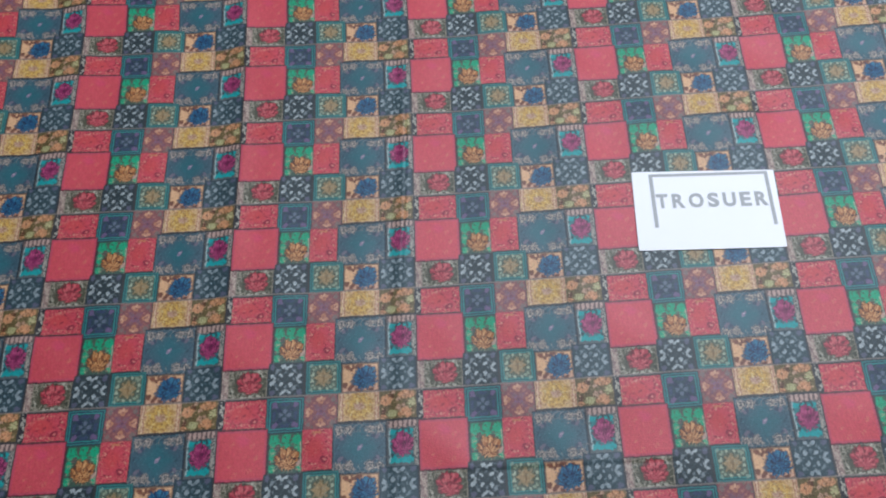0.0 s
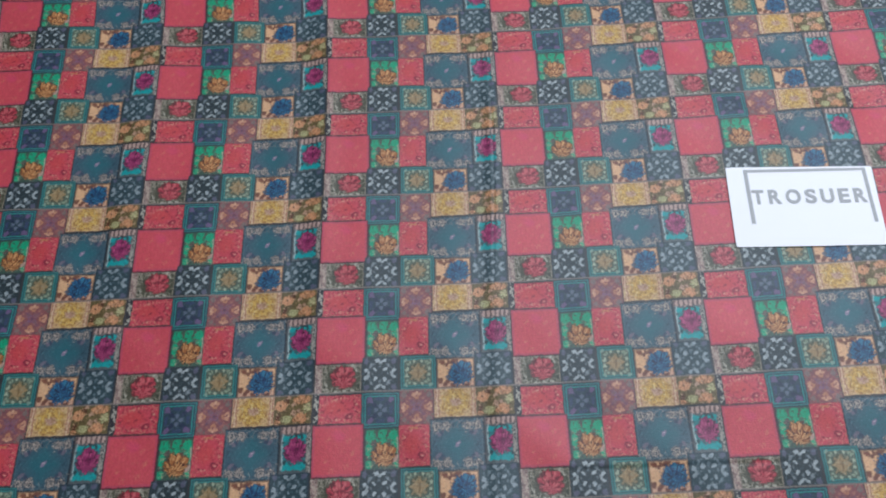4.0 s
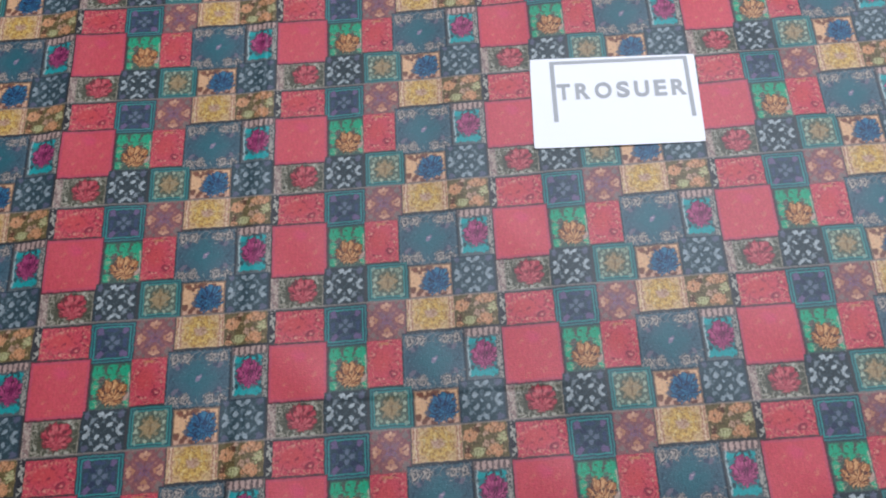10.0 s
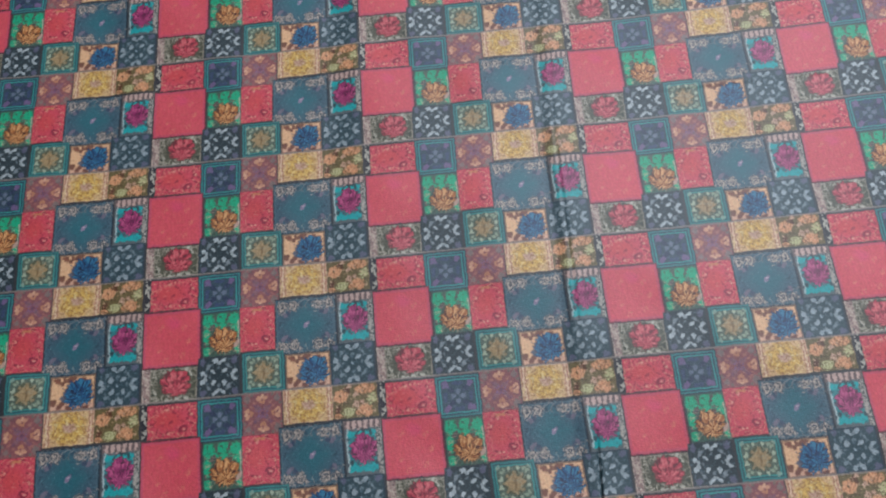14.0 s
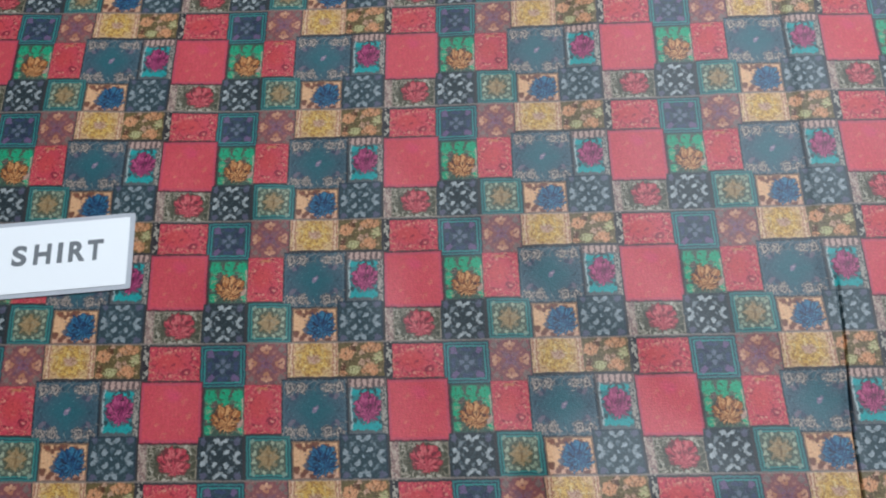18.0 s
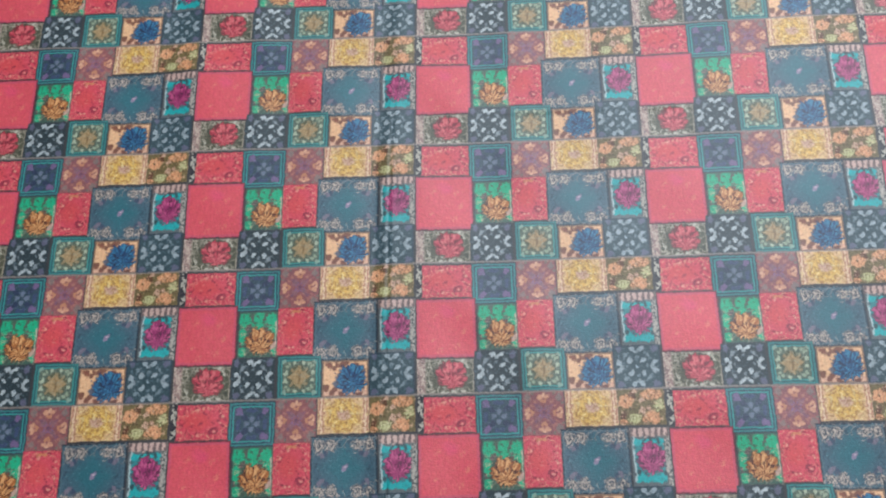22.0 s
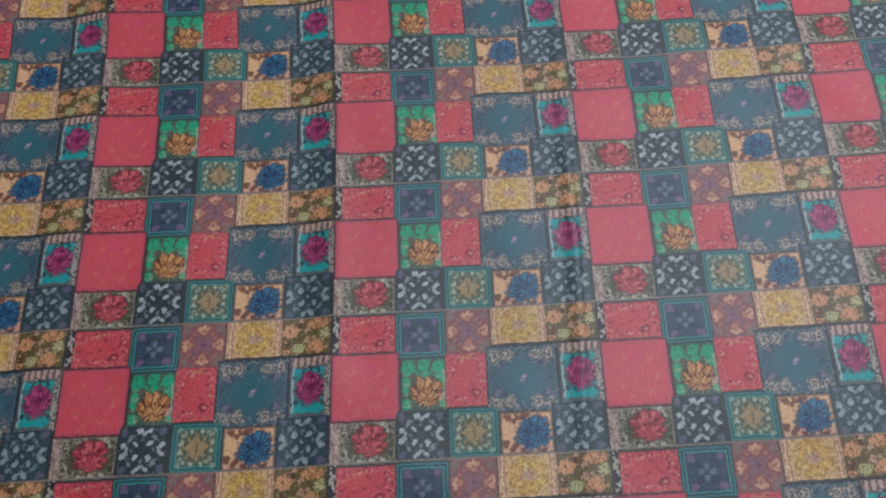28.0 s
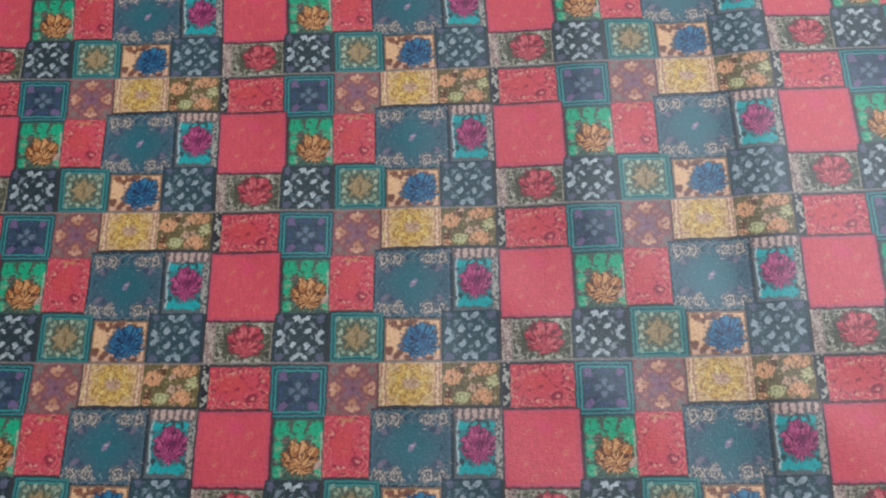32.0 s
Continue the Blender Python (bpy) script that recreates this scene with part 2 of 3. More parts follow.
    paint(m.below((scallop - 9.6).abs(), 0.6, 0.7) * core * 0.7, ink(168, 118, 82))
    s.put(s.dot(s.x, s.y, 0, 0, 4.4, 3.4, 0, 0.6) * 0.85, shade(ink(186, 140, 126), ink(206, 164, 140), g3))
    s.specks(0.42, 0.58, ink(152, 110, 70), 0.65)
    s.strokes(core, 0.40, ink(142, 100, 66), 0.6, 11.0)
    s.specks(0.42, 0.60, ink(240, 214, 150), 0.6, 5.0)
    end()

    # peach blossoms on olive
    begin()
    s = Area(0.804, 0.990, 0.741, 1.0)
    s.fill(shade(ink(92, 80, 52), ink(132, 114, 76)))
    s.put(s.dot(s.x, s.y, -5.6, 6.8, 1.8, 3.4, 10) + s.dot(s.x, s.y, -11.6, -5.4, 1.8, 2.6, 0), ink(96, 60, 42))
    for k, (cx, cy, rx, ry) in enumerate(((-9.6, 3.4, 4.6, 4.4), (6.6, 7.6, 6.6, 3.6), (6.0, -7.0, 5.2, 4.2), (-11.6, -9.4, 2.6, 1.8), (-4.6, -7.6, 3.6, 3.2), (11.4, 0.6, 3.0, 3.6), (-3.0, 10.0, 2.6, 1.6), (0.4, -2.4, 2.0, 2.2), (0.4, 4.2, 2.0, 1.6), (4.4, -1.2, 1.6, 1.8))):
        warm, pale = ((206, 132, 90), (228, 170, 126)) if k < 4 else ((172, 164, 108), (204, 196, 148)) if k < 6 else ((190, 140, 112), (216, 178, 150))
        s.put(s.dot(s.x + (g2 - 0.5) * 5.0, s.y + (g1 - 0.5) * 5.0, cx, cy, rx, ry, 0, 0.5), shade(ink(*warm), ink(*pale), g3))
    s.strokes(1.0, 0.24, ink(96, 70, 46), 0.7, 16.0)
    s.specks(0.4, 0.63, ink(222, 178, 142), 0.7)
    s.specks(0.34, 0.61, ink(80, 66, 42), 0.8, 3.0)
    end()

    # red squares with small paisleys
    begin()
    def paisley(s):
        s.fill(shade(ink(198, 65, 83), ink(221, 91, 98)))
        s.put(s.dot(s.x, s.y, -s.hw * 0.2, s.hh * 0.1, s.hw * 0.6, s.hh * 0.5, 0, 1.5) * 0.5, ink(212, 80, 72))
        s.specks(0.30, 0.66, ink(222, 140, 122), 0.6)
        s.specks(0.30, 0.63, ink(132, 46, 64), 0.7, 9.0)
        s.strokes(m.below(s.edge, 4.5, 3.0), 0.30, ink(226, 160, 128), 0.7, 1.0)
        s.strokes(m.below(s.edge, 6.0, 3.0), 0.26, ink(126, 50, 62), 0.6, 14.0)
        ring = ((s.x - s.hw * 0.45) * (s.x - s.hw * 0.45) + (s.y + s.hh * 0.5) * (s.y + s.hh * 0.5) * 1.6).one("SQRT")
        s.put(m.below((ring - 2.3).abs(), 0.7, 0.7) * 0.8, ink(122, 46, 62))
        s.put(m.below(ring, 0.9, 0.7) * 0.8, ink(212, 150, 130))
        for fx, fy in ((0.76, 0.30), (0.72, 0.56), (0.70, -0.06), (-0.36, -0.72), (-0.12, -0.70), (-0.16, 0.74), (-0.62, 0.40)):
            s.put(s.dot(s.x, s.y, s.hw * fx, s.hh * fy, 1.3, 0.9, 30) * m.below(0.48, g3, 0.1) * 0.8, ink(220, 150, 128))
            s.put(s.dot(s.x, s.y, s.hw * fx - 1.5, s.hh * fy + 0.9, 0.9, 0.7, 30) * 0.7, ink(136, 52, 64))

    s = Area(0.026, 0.232, 0.726, 0.977)
    paisley(s)
    end()

    # black and ivory strip beside it
    begin()
    s = Area(0.0, 0.024, 0.735, 0.998)
    s.fill(ink(52, 50, 54))
    s.specks(0.3, 0.52, ink(182, 172, 156), 0.95, 3.0)
    end()

    # violet-blue square in a double sea-green frame
    begin()
    s = Area(0.235, 0.422, 0.671, 0.987)
    s.fill(ink(48, 68, 80))
    s.rim(0.5, 1.5, sea)
    s.rim(2.5, 3.5, ink(62, 146, 138))
    inner = m.below(3.7, s.edge, 0.6)
    paint(inner, shade(ink(50, 68, 76), ink(68, 84, 94)))
    s.put(s.dot(s.p, s.q, 3.2, 0.4, 1.8, 1.2) * 0.7, ink(120, 126, 142))
    s.put(s.dot(s.p, s.q, 5.4, 4.4, 2.8, 1.2, 42) * 0.6, ink(52, 54, 82))
    s.put(s.dot(s.p, s.q, 8.6, 7.8, 2.6, 1.4, 42) * 0.75, ink(128, 100, 136))
    s.put(s.dot(s.p, s.q, 8.6, 1.4, 1.4, 1.8) * 0.55, ink(70, 76, 112))
    s.specks(0.5, 0.61, ink(100, 110, 130), 0.5)
    end()

    # emerald square with an orange bloom and dark twigs
    begin()
    s = Area(0.257, 0.419, 0.319, 0.664)
    s.fill(shade(ink(62, 96, 80), ink(92, 110, 92)))
    for cx, cy, rx, ry, turn in ((-8.6, 9.6, 3.8, 4.6, 20), (0.0, 9.0, 4.4, 5.2, -15), (8.4, 8.8, 3.6, 5.4, 10), (-10.4, -1.4, 2.6, 5.2, 0), (10.6, 0.4, 2.4, 4.6, 0), (-10.6, -11.8, 2.2, 2.6, 0), (10.8, -12.0, 1.8, 2.2, 0)):
        s.put(s.dot(s.x + (g2 - 0.5) * 1.6, s.y + (g3 - 0.5) * 1.6, cx, cy, rx * 1.12, ry * 1.12, turn, 0.6), shade(ink(22, 150, 106), ink(44, 176, 130), g2))
    for cx, cy, rx, ry, turn in ((-4.4, 10.6, 1.2, 3.0, 30), (4.6, 11.6, 1.0, 3.2, -15), (6.0, 4.8, 1.0, 3.2, 8), (-6.2, 5.0, 1.8, 2.4, -25), (-11.4, -6.8, 1.2, 2.4, 0), (11.2, -4.4, 1.0, 2.2, 20)):
        s.put(s.dot(s.x + (g1 - 0.5) * 4.0, s.y + (g3 - 0.5) * 4.0, cx, cy, rx, ry, turn) * 0.85, shade(ink(72, 60, 62), ink(116, 88, 88), g2))
    s.strokes(m.below(s.y, 6.0, 4.0), 0.30, ink(206, 178, 146), 0.55, 2.0)
    s.specks(0.30, 0.60, ink(70, 70, 64), 0.7)
    s.bloom(1.0, -4.4, 8.8, 8.8, ink(76, 48, 34), ink(166, 100, 58), ink(228, 168, 112), 5.0, 12.0, 0.10, -0.50, 0.66, 0.8)
    s.put(s.dot(s.x, s.y, 10.6, -7.6, 1.3, 3.6, -25) * 0.7, ink(214, 168, 150))
    paint(m.below((s.x - (s.hw - 0.6)).abs(), 0.5, 0.6) * m.below(s.y, 9.0, 2.0) * s.inside * 0.7, ink(216, 184, 164))
    s.rim(0.0, 0.7, ink(58, 92, 84), 0.8)
    end()

    # red square with cream paisleys
    begin()
    s = Area(0.420, 0.569, 0.330, 0.685)
    paisley(s)
    s.put(s.dot(s.x, s.y, 0.0, 13.0, 3.6, 1.2) * 0.75, ink(206, 136, 92))
    end()

    # large plain red square with a dark outline
    begin()
    s = Area(-0.003, 0.249, 0.263, 0.717)
    s.fill(ink(66, 44, 56))
    fine = Val(m, m.noise(m.mapped(cell, (160.0, 26.0, 1.0)), 0.5, 3.0, 0.6).outputs[0])
    paint(m.below(0.9, s.edge, 0.9), m.mix(m.below(0.5, fine, 0.7), ink(206, 71, 89), ink(228, 95, 101)))
    s.put(m.below(0.5, w3, 0.3) * 0.35, ink(206, 88, 84))
    for cx, cy in ((-7.5, 9.0), (8.5, 7.0), (-9.0, -8.5), (7.0, -12.0), (-4.5, -14.5), (12.0, -2.0)):
        s.put(s.dot(s.x + (g3 - 0.5) * 4.0, s.y + (g2 - 0.5) * 4.0, cx, cy, 2.0, 1.3, 35) * m.below(0.47, g1, 0.14) * 0.5, ink(226, 140, 110))
    s.put(s.dot(s.x, s.y, 1.0, 11.0, 5.0, 4.0, 0, 1.4) * 0.35, ink(226, 74, 120))
    s.specks(0.3, 0.68, ink(226, 130, 112), 0.5)
    s.strokes(m.below(s.edge, 9.0, 4.0), 0.16, ink(186, 74, 84), 0.4, 15.0, 0.015)
    s.rim(0.9, 2.4, ink(176, 84, 112), 0.4)
    end()

    # large teal square with flower pairs in its corners
    begin()
    s = Area(0.570, 0.836, 0.275, 0.724)
    s.fill(ink(44, 58, 68))
    centre = m.below((s.ax * 0.06 + s.ay * 0.055) + (g1 - 0.5) * 1.0, 0.85, 0.7)
    paint(m.below(1.0, s.edge, 0.8), m.mix(centre, ink(76, 99, 110), ink(58, 105, 113)))
    for cx, cy, r in ((8.4, 14.2, 4.0), (16.2, 14.4, 3.9)):
        dx, dy = s.ax - cx, s.ay - cy
        d = (dx * dx + dy * dy).one("SQRT") * (1 / r)
        a = m.math("ARCTAN2", dy, dx)
        head = m.below(d, (a * 3.5).one("COSINE").abs() * 0.25 + 0.80 + (g2 - 0.5) * 1.4, 0.25)
        rings = m.below(((d * 1.8 + (g3 - 0.5) * 1.6 + (a * 2.0).one("COSINE") * 0.18).one("FRACT") - 0.5).abs(), 0.24, 0.24)
        s.put(head, m.mix(rings, ink(190, 170, 154), ink(84, 86, 90)))
    s.strokes(m.below(9.6, s.ay + (s.ax - 12.0) * 0.3, 3.0), 0.22, ink(180, 162, 148), 0.6, 3.0)
    s.strokes(m.below(s.edge, 7.0, 3.0), 0.26, ink(50, 66, 78), 0.7, 12.0, 0.03)
    s.put(s.dot(s.ax, s.ay, 14.6, 8.4, 2.4, 1.6, 50) * 0.75, ink(128, 112, 124))
    s.put(s.dot(s.ax, s.ay, 11.6, 9.4, 1.4, 2.2, 20) * 0.7, ink(66, 70, 90))
    s.put(s.dot(s.x, s.y, 0.4, -0.2, 2.6, 1.5, 40) * 0.85, ink(150, 128, 150))
    s.put(s.dot(s.x, s.y, 1.0, 0.2, 1.1, 0.6, 40) * 0.8, ink(196, 172, 176))
    s.specks(0.4, 0.68, ink(124, 160, 164), 0.45)
    s.specks(0.4, 0.64, ink(58, 82, 98), 0.6, 8.0)
    s.rim(1.0, 2.0, ink(96, 116, 122), 0.45)
    end()

    # turquoise square with a magenta bloom and a beaded top edge
    begin()
    s = Area(0.842, 0.995, 0.315, 0.718)
    s.fill(shade(ink(84, 92, 96), ink(112, 116, 114)))
    panel = m.below((s.x + 1.0).abs(), 9.4, 0.7) * m.below((s.y + 1.8).abs(), 13.2, 0.8)
    s.put(panel, shade(ink(34, 152, 152), ink(50, 170, 166), g2))
    s.put(panel * m.below((s.y + 1.0).abs(), 8.6, 2.4) * 0.6, shade(ink(58, 96, 104), ink(84, 108, 112), g2))
    s.put(m.below((s.x + 10.6).abs(), 0.6, 0.6) * m.below((s.y + 1.0).abs(), 13.5, 0.8) * 0.9, ink(182, 194, 190))
    for cx, cy, rx, ry, turn in ((0.4, 11.0, 1.2, 3.4, 5), (-4.0, 9.4, 0.9, 2.8, -30), (4.6, 9.6, 0.9, 3.0, 28), (7.6, -9.8, 1.4, 1.8, 0), (-8.4, -8.6, 1.2, 1.8, 0)):
        s.put(s.dot(s.x + (g1 - 0.5) * 2.0, s.y, cx, cy, rx, ry, turn) * 0.85, ink(58, 62, 66))
    s.specks(0.24, 0.63, ink(60, 70, 76), 0.7)
    s.bloom(0.4, -0.8, 8.8, 9.0, ink(84, 38, 62), ink(146, 54, 96), ink(192, 88, 126), 11.0, 12.0, 0.10, -0.55, 0.66, 0.7)
    s.put(m.below(9.0, s.x, 0.8) * 0.85, m.mix(m.below(0.5, g2, 0.12), ink(88, 88, 84), ink(186, 172, 158)))
    bead = m.below(((s.x * 0.26 + (g3 - 0.5) * 0.8).one("FRACT") - 0.5).abs(), 0.28, 0.25)
    s.put(m.below(12.6, s.y, 0.8) * 0.95, m.mix(bead, ink(112, 92, 88), ink(204, 168, 154)))
    end()

    # beige sprigged strip and the carnation on olive
    begin()
    s = Area(0.0, 0.035, 0.0, 0.258)
    s.fill(shade(ink(138, 110, 104), ink(166, 134, 124)))
    s.specks(0.34, 0.53, ink(200, 176, 158), 0.9)
    s.specks(0.34, 0.58, ink(90, 78, 78), 0.9, 4.0)
    s.strokes(1.0, 0.34, ink(210, 190, 170), 0.8, 9.0)
    s = Area(0.034, 0.232, 0.0, 0.257)
    s.fill(shade(ink(76, 76, 64), ink(100, 96, 76)))
    s.specks(0.3, 0.62, ink(58, 60, 52), 0.8)
    spray = m.below(s.edge, 4.6, 2.6) * m.below(0.57, g2, 0.08)
    s.put(spray * m.below(s.x + s.y, 3.0, 8.0) * 0.7, ink(196, 182, 162))
    s.strokes(m.below(s.edge, 4.0, 3.0), 0.22, ink(206, 190, 168), 0.5, 6.0)
    s.rim(0.2, 0.8, ink(178, 160, 142), 0.5)
    for cx, cy, rx, ry, turn in ((8.6, 9.4, 1.0, 2.6, -30), (11.4, 7.0, 0.8, 2.2, 40), (-3.4, -10.4, 2.8, 0.7, 10), (3.0, -10.0, 2.4, 0.7, -14), (8.4, -9.6, 2.0, 0.7, 12), (-12.6, -4.0, 0.8, 2.6, 20)):
        s.put(s.dot(s.x + (g3 - 0.5) * 2.4, s.y + (g1 - 0.5) * 2.4, cx, cy, rx, ry, turn) * 0.8, ink(200, 190, 170))
    s.bloom(1.0, 0.8, 9.8, 8.6, ink(112, 48, 54), ink(186, 68, 80), ink(216, 110, 110), 17.0, 13.0, 0.05, -0.62, 0.75, 0.5)
    end()

    # navy squares with pale butterflies
    begin()
    def butterflies(s, ground, wing, small):
        s.fill(ground)
        k = s.hw / 15.0
        soft = g2 * 1.2 + 0.25
        s.put(s.dot(s.p, s.q, 11.3 * k, 2.7, 1.9, 1.45, 40) * soft, wing)
        s.put(s.dot(s.p, s.q, 9.5 * k, 0.8, 1.3, 0.9) * soft * 0.8, wing)
        s.put(s.dot(s.p, s.q, 8.6 * k, 5.6, 1.2, 0.8, -50) * 0.4, small)
        s.put(s.dot(s.p, s.q, 4.4 * k, 3.9 * k, 1.8, 1.1, 42) * soft, wing)
        s.put(s.dot(s.p, s.q, 6.4 * k, 0.4, 0.8, 0.7) * 0.5, small)
        s.put(s.dot(s.p, s.q, 7.6 * k, 7.2 * k, 1.3, 1.0, 42) * 0.7, small)
        s.put(s.dot(s.p, s.q, 11.6 * k, 11.0 * k, 2.2, 1.6, 45) * 0.6, ink(116, 110, 132))
        s.specks(0.45, 0.62, ink(112, 128, 136), 0.6)

    s = Area(0.235, 0.415, 0.003, 0.313)
    butterflies(s, shade(ink(42, 54, 55), ink(62, 72, 76)), ink(190, 194, 192), ink(148, 154, 156))
    end()

    # sea-green framed square with a golden star
    begin()
    s = Area(0.426, 0.606, 0.006, 0.316)
    s.fill(ink(56, 86, 90))
    s.rim(0.4, 1.4, sea)
    s.rim(2.3, 3.2, ink(74, 146, 136))
    core = m.below(3.4, s.edge, 0.6)
    paint(core, shade(ink(78, 92, 82), ink(104, 114, 98)))
    d = (s.x * s.x + s.y * s.y).one("SQRT")
    paint(m.below(d, 7.6, 1.6) * core * 0.85, shade(ink(78, 78, 58), ink(104, 96, 68), g2))
    s.put(s.dot(s.p, s.q, 9.2, 2.6, 1.2, 1.4, 20) * 0.9, ink(178, 184, 156))
    s.put(s.dot(s.p, s.q, 8.4, 6.6, 1.3, 1.0, 45) * 0.8, ink(156, 168, 140))
    s.put(s.dot(s.p, s.q, 10.6, 9.8, 1.3, 1.1, 45) * 0.7, ink(150, 172, 152))
    s.put(m.below(s.p + s.q * 1.5, 7.8, 1.4), shade(ink(146, 118, 82), ink(184, 154, 114), g3))
    s.put(s.dot(s.p, s.q, 4.2, 3.8, 2.0, 0.9, 45) * 0.8, ink(160, 134, 100))
    s.strokes(core, 0.30, ink(158, 160, 136), 0.5, 18.0)
    s.put(m.below(s.ax, 0.5, 0.5) * m.below(s.ay, 5.0, 1.0) * 0.6, ink(108, 80, 52))
    end()

    # apricot square with a blue bloom
    begin()
    s = Area(0.612, 0.798, 0.008, 0.269)
    s.fill(shade(ink(218, 158, 116), ink(242, 196, 150)))
    s.put(m.below(s.y, -7.4, 2.0) * 0.6, shade(ink(190, 134, 118), ink(224, 180, 160), g2))
    for cx, cy, rx, ry, turn in ((-10.6, 8.8, 2.8, 2.0, -35), (-6.4, 8.0, 1.4, 3.4, -30), (-1.0, 9.6, 4.2, 1.6, 20), (6.5, 9.2, 2.4, 1.0, 15), (-12.2, -5.4, 2.2, 2.6, 10), (-7.4, -7.8, 3.2, 1.8, 35), (-2.0, -10.2, 2.8, 1.2, -20), (9.0, -10.2, 3.0, 1.0, 10)):
        s.put(s.dot(s.x + (g3 - 0.5) * 3.0, s.y, cx, cy, rx, ry, turn) * 0.9, ink(110, 64, 56))
    s.specks(0.25, 0.62, ink(140, 84, 66), 0.7, 6.0)
    s.put(s.dot(s.x + (g2 - 0.5) * 3.0, s.y, -4.4, -3.0, 4.0, 2.8, 25) * 0.9, ink(62, 84, 104))
    s.bloom(4.2, -0.6, 9.8, 9.4, ink(26, 46, 66), ink(30, 80, 116), ink(64, 122, 150), 23.0, 13.0, 0.20, -0.35, 0.60, 0.8)
    s.rim(0.0, 0.7, ink(86, 70, 66), 0.8)
    end()

    # slate square with pale petals
    begin()
    s = Area(0.802, 0.990, 0.005, 0.319)
    butterflies(s, shade(ink(48, 66, 72), ink(70, 88, 92)), ink(164, 172, 174), ink(140, 152, 156))
    s.put(s.dot(s.x, s.y, 0, 0, 1.0, 1.0), ink(170, 182, 188))
    s.rim(0.0, 0.8, ink(48, 60, 72), 0.8)
    end()

    # thin pale line that runs across between two rows of squares
    line = m.below((y - 0.2).abs(), 0.55, 0.6).max(m.below((y - 87.9).abs(), 0.5, 0.6))
    paint(line * (g2 * 0.9 + 0.2) * 0.8, ink(162, 146, 136))

    # ragged pale and dark touches along the outlines
    for seed, level, c in ((21.0, 0.60, ink(182, 166, 150)), (27.0, 0.60, ink(46, 52, 58))):
        n = m.noise(m.mapped(cell, (160.0, 88.0, 1.0), (0.0, 0.0, seed)), 0.34, 3.0, 0.6)
        side = m.below(y, 29.0, 2.0) * 0.35 + m.below((x - 146.0).abs(), 13.0, 3.0) * 0.4 + 0.1
        paint(m.below(level, Val(m, n.outputs[0]), 0.06) * side * 0.45, c)

    # the print is mottled, mixed slightly with pale grey, and lies unevenly on the weave
    weave = Val(m, m.noise(m.mapped(spread, (150.0, 34.0, 1.0)), 0.9, 2.0, 0.6).outputs[0])
    cross = Val(m, m.noise(m.mapped(spread, (60.0, 110.0, 1.0)), 0.9, 2.0, 0.6).outputs[0])
    broad = Val(m, m.noise(m.mapped(spread, (160.0, 88.0, 1.0)), 0.012, 2.0).outputs[0])
    tone = (weave - 0.5) * 0.36 + (cross - 0.5) * 0.24 + (broad - 0.5) * 0.25 + (g3 - 0.5) * 0.55 + 1.0
    n = m.node("ShaderNodeMix")
    n.data_type, n.blend_type = "RGBA", "MULTIPLY"
    n.inputs[0].default_value = 1.0
    m.feed(n.inputs[6], m.mix(0.015, state["c"], (0.45, 0.40, 0.41)))
    m.feed(n.inputs[7], m.vector(tone, tone, tone))
    m.feed(m.surface.inputs["Base Color"], n.outputs[2])
    m.surface.inputs["Roughness"].default_value = 0.46
    m.surface.inputs["Specular IOR Level"].default_value = 0.33
    bump = m.node("ShaderNodeBump")
    bump.inputs["Strength"].default_value, bump.inputs["Distance"].default_value = 0.26, 0.0005
    m.feed(bump.inputs["Height"], weave + cross)
    m.feed(m.surface.inputs["Normal"], bump.outputs[0])
    return m.material


def plain(name, low, high, scale, rough, bump_height=0.0, detail=4.0):
    """A surface in two shades with grain at two scales."""
    m = Sheet(name)
    at = m.node("ShaderNodeTexCoord").outputs["Object"]
    a = Val(m, m.noise(at, scale, detail).outputs[0])
    b = Val(m, m.noise(at, scale * 14, 2.0).outputs[0])
    m.feed(m.surface.inputs["Base Color"], m.mix(a * 0.7 + b * 0.3, low, high))
    m.surface.inputs["Roughness"].default_value = rough
    if bump_height:
        bump = m.node("ShaderNodeBump")
        bump.inputs["Strength"].default_value, bump.inputs["Distance"].default_value = 0.4, bump_height
        m.feed(bump.inputs["Height"], b)
        m.feed(m.surface.inputs["Normal"], bump.outputs[0])
    return m.material


COTTON = printed_cotton()
PAPER = plain("white_paper", (0.877, 0.829, 0.839), (0.908, 0.858, 0.868), 30, 0.75, 0.0001)
CARD_PAPER = plain("white_card", (0.924, 0.930, 0.930), (0.930, 0.930, 0.930), 30, 0.6, 0.0001)
DARK_INK = plain("dark_grey_ink", (0.13, 0.14, 0.15), (0.22, 0.23, 0.24), 300, 0.7)
GREY_INK = plain("grey_ink", (0.33, 0.315, 0.31), (0.45, 0.43, 0.425), 300, 0.7)
FILM = plain("laminate_edge", (0.42, 0.43, 0.46), (0.56, 0.57, 0.60), 60, 0.25)
PLASTER = plain("painted_plaster", (0.25, 0.245, 0.24), (0.31, 0.305, 0.30), 3, 0.9, 0.002)
FLOOR = plain("grey_stone_floor", (0.30, 0.29, 0.27), (0.40, 0.39, 0.37), 5, 0.5, 0.001)
FRAME = plain("painted_frame_wood", (0.70, 0.70, 0.68), (0.78, 0.78, 0.76), 8, 0.5)


# ---- building helpers ----
def part(name, bm, material, parent=None, label=""):
    """Links a bmesh as one mesh object, under a thing where one is given."""
    mesh = bpy.data.meshes.new(name)
    bm.to_mesh(mesh)
    bm.free()
    mesh.materials.append(material)
    ob = new(name, mesh)
    ob.parent = parent
    return tagged(ob, label)


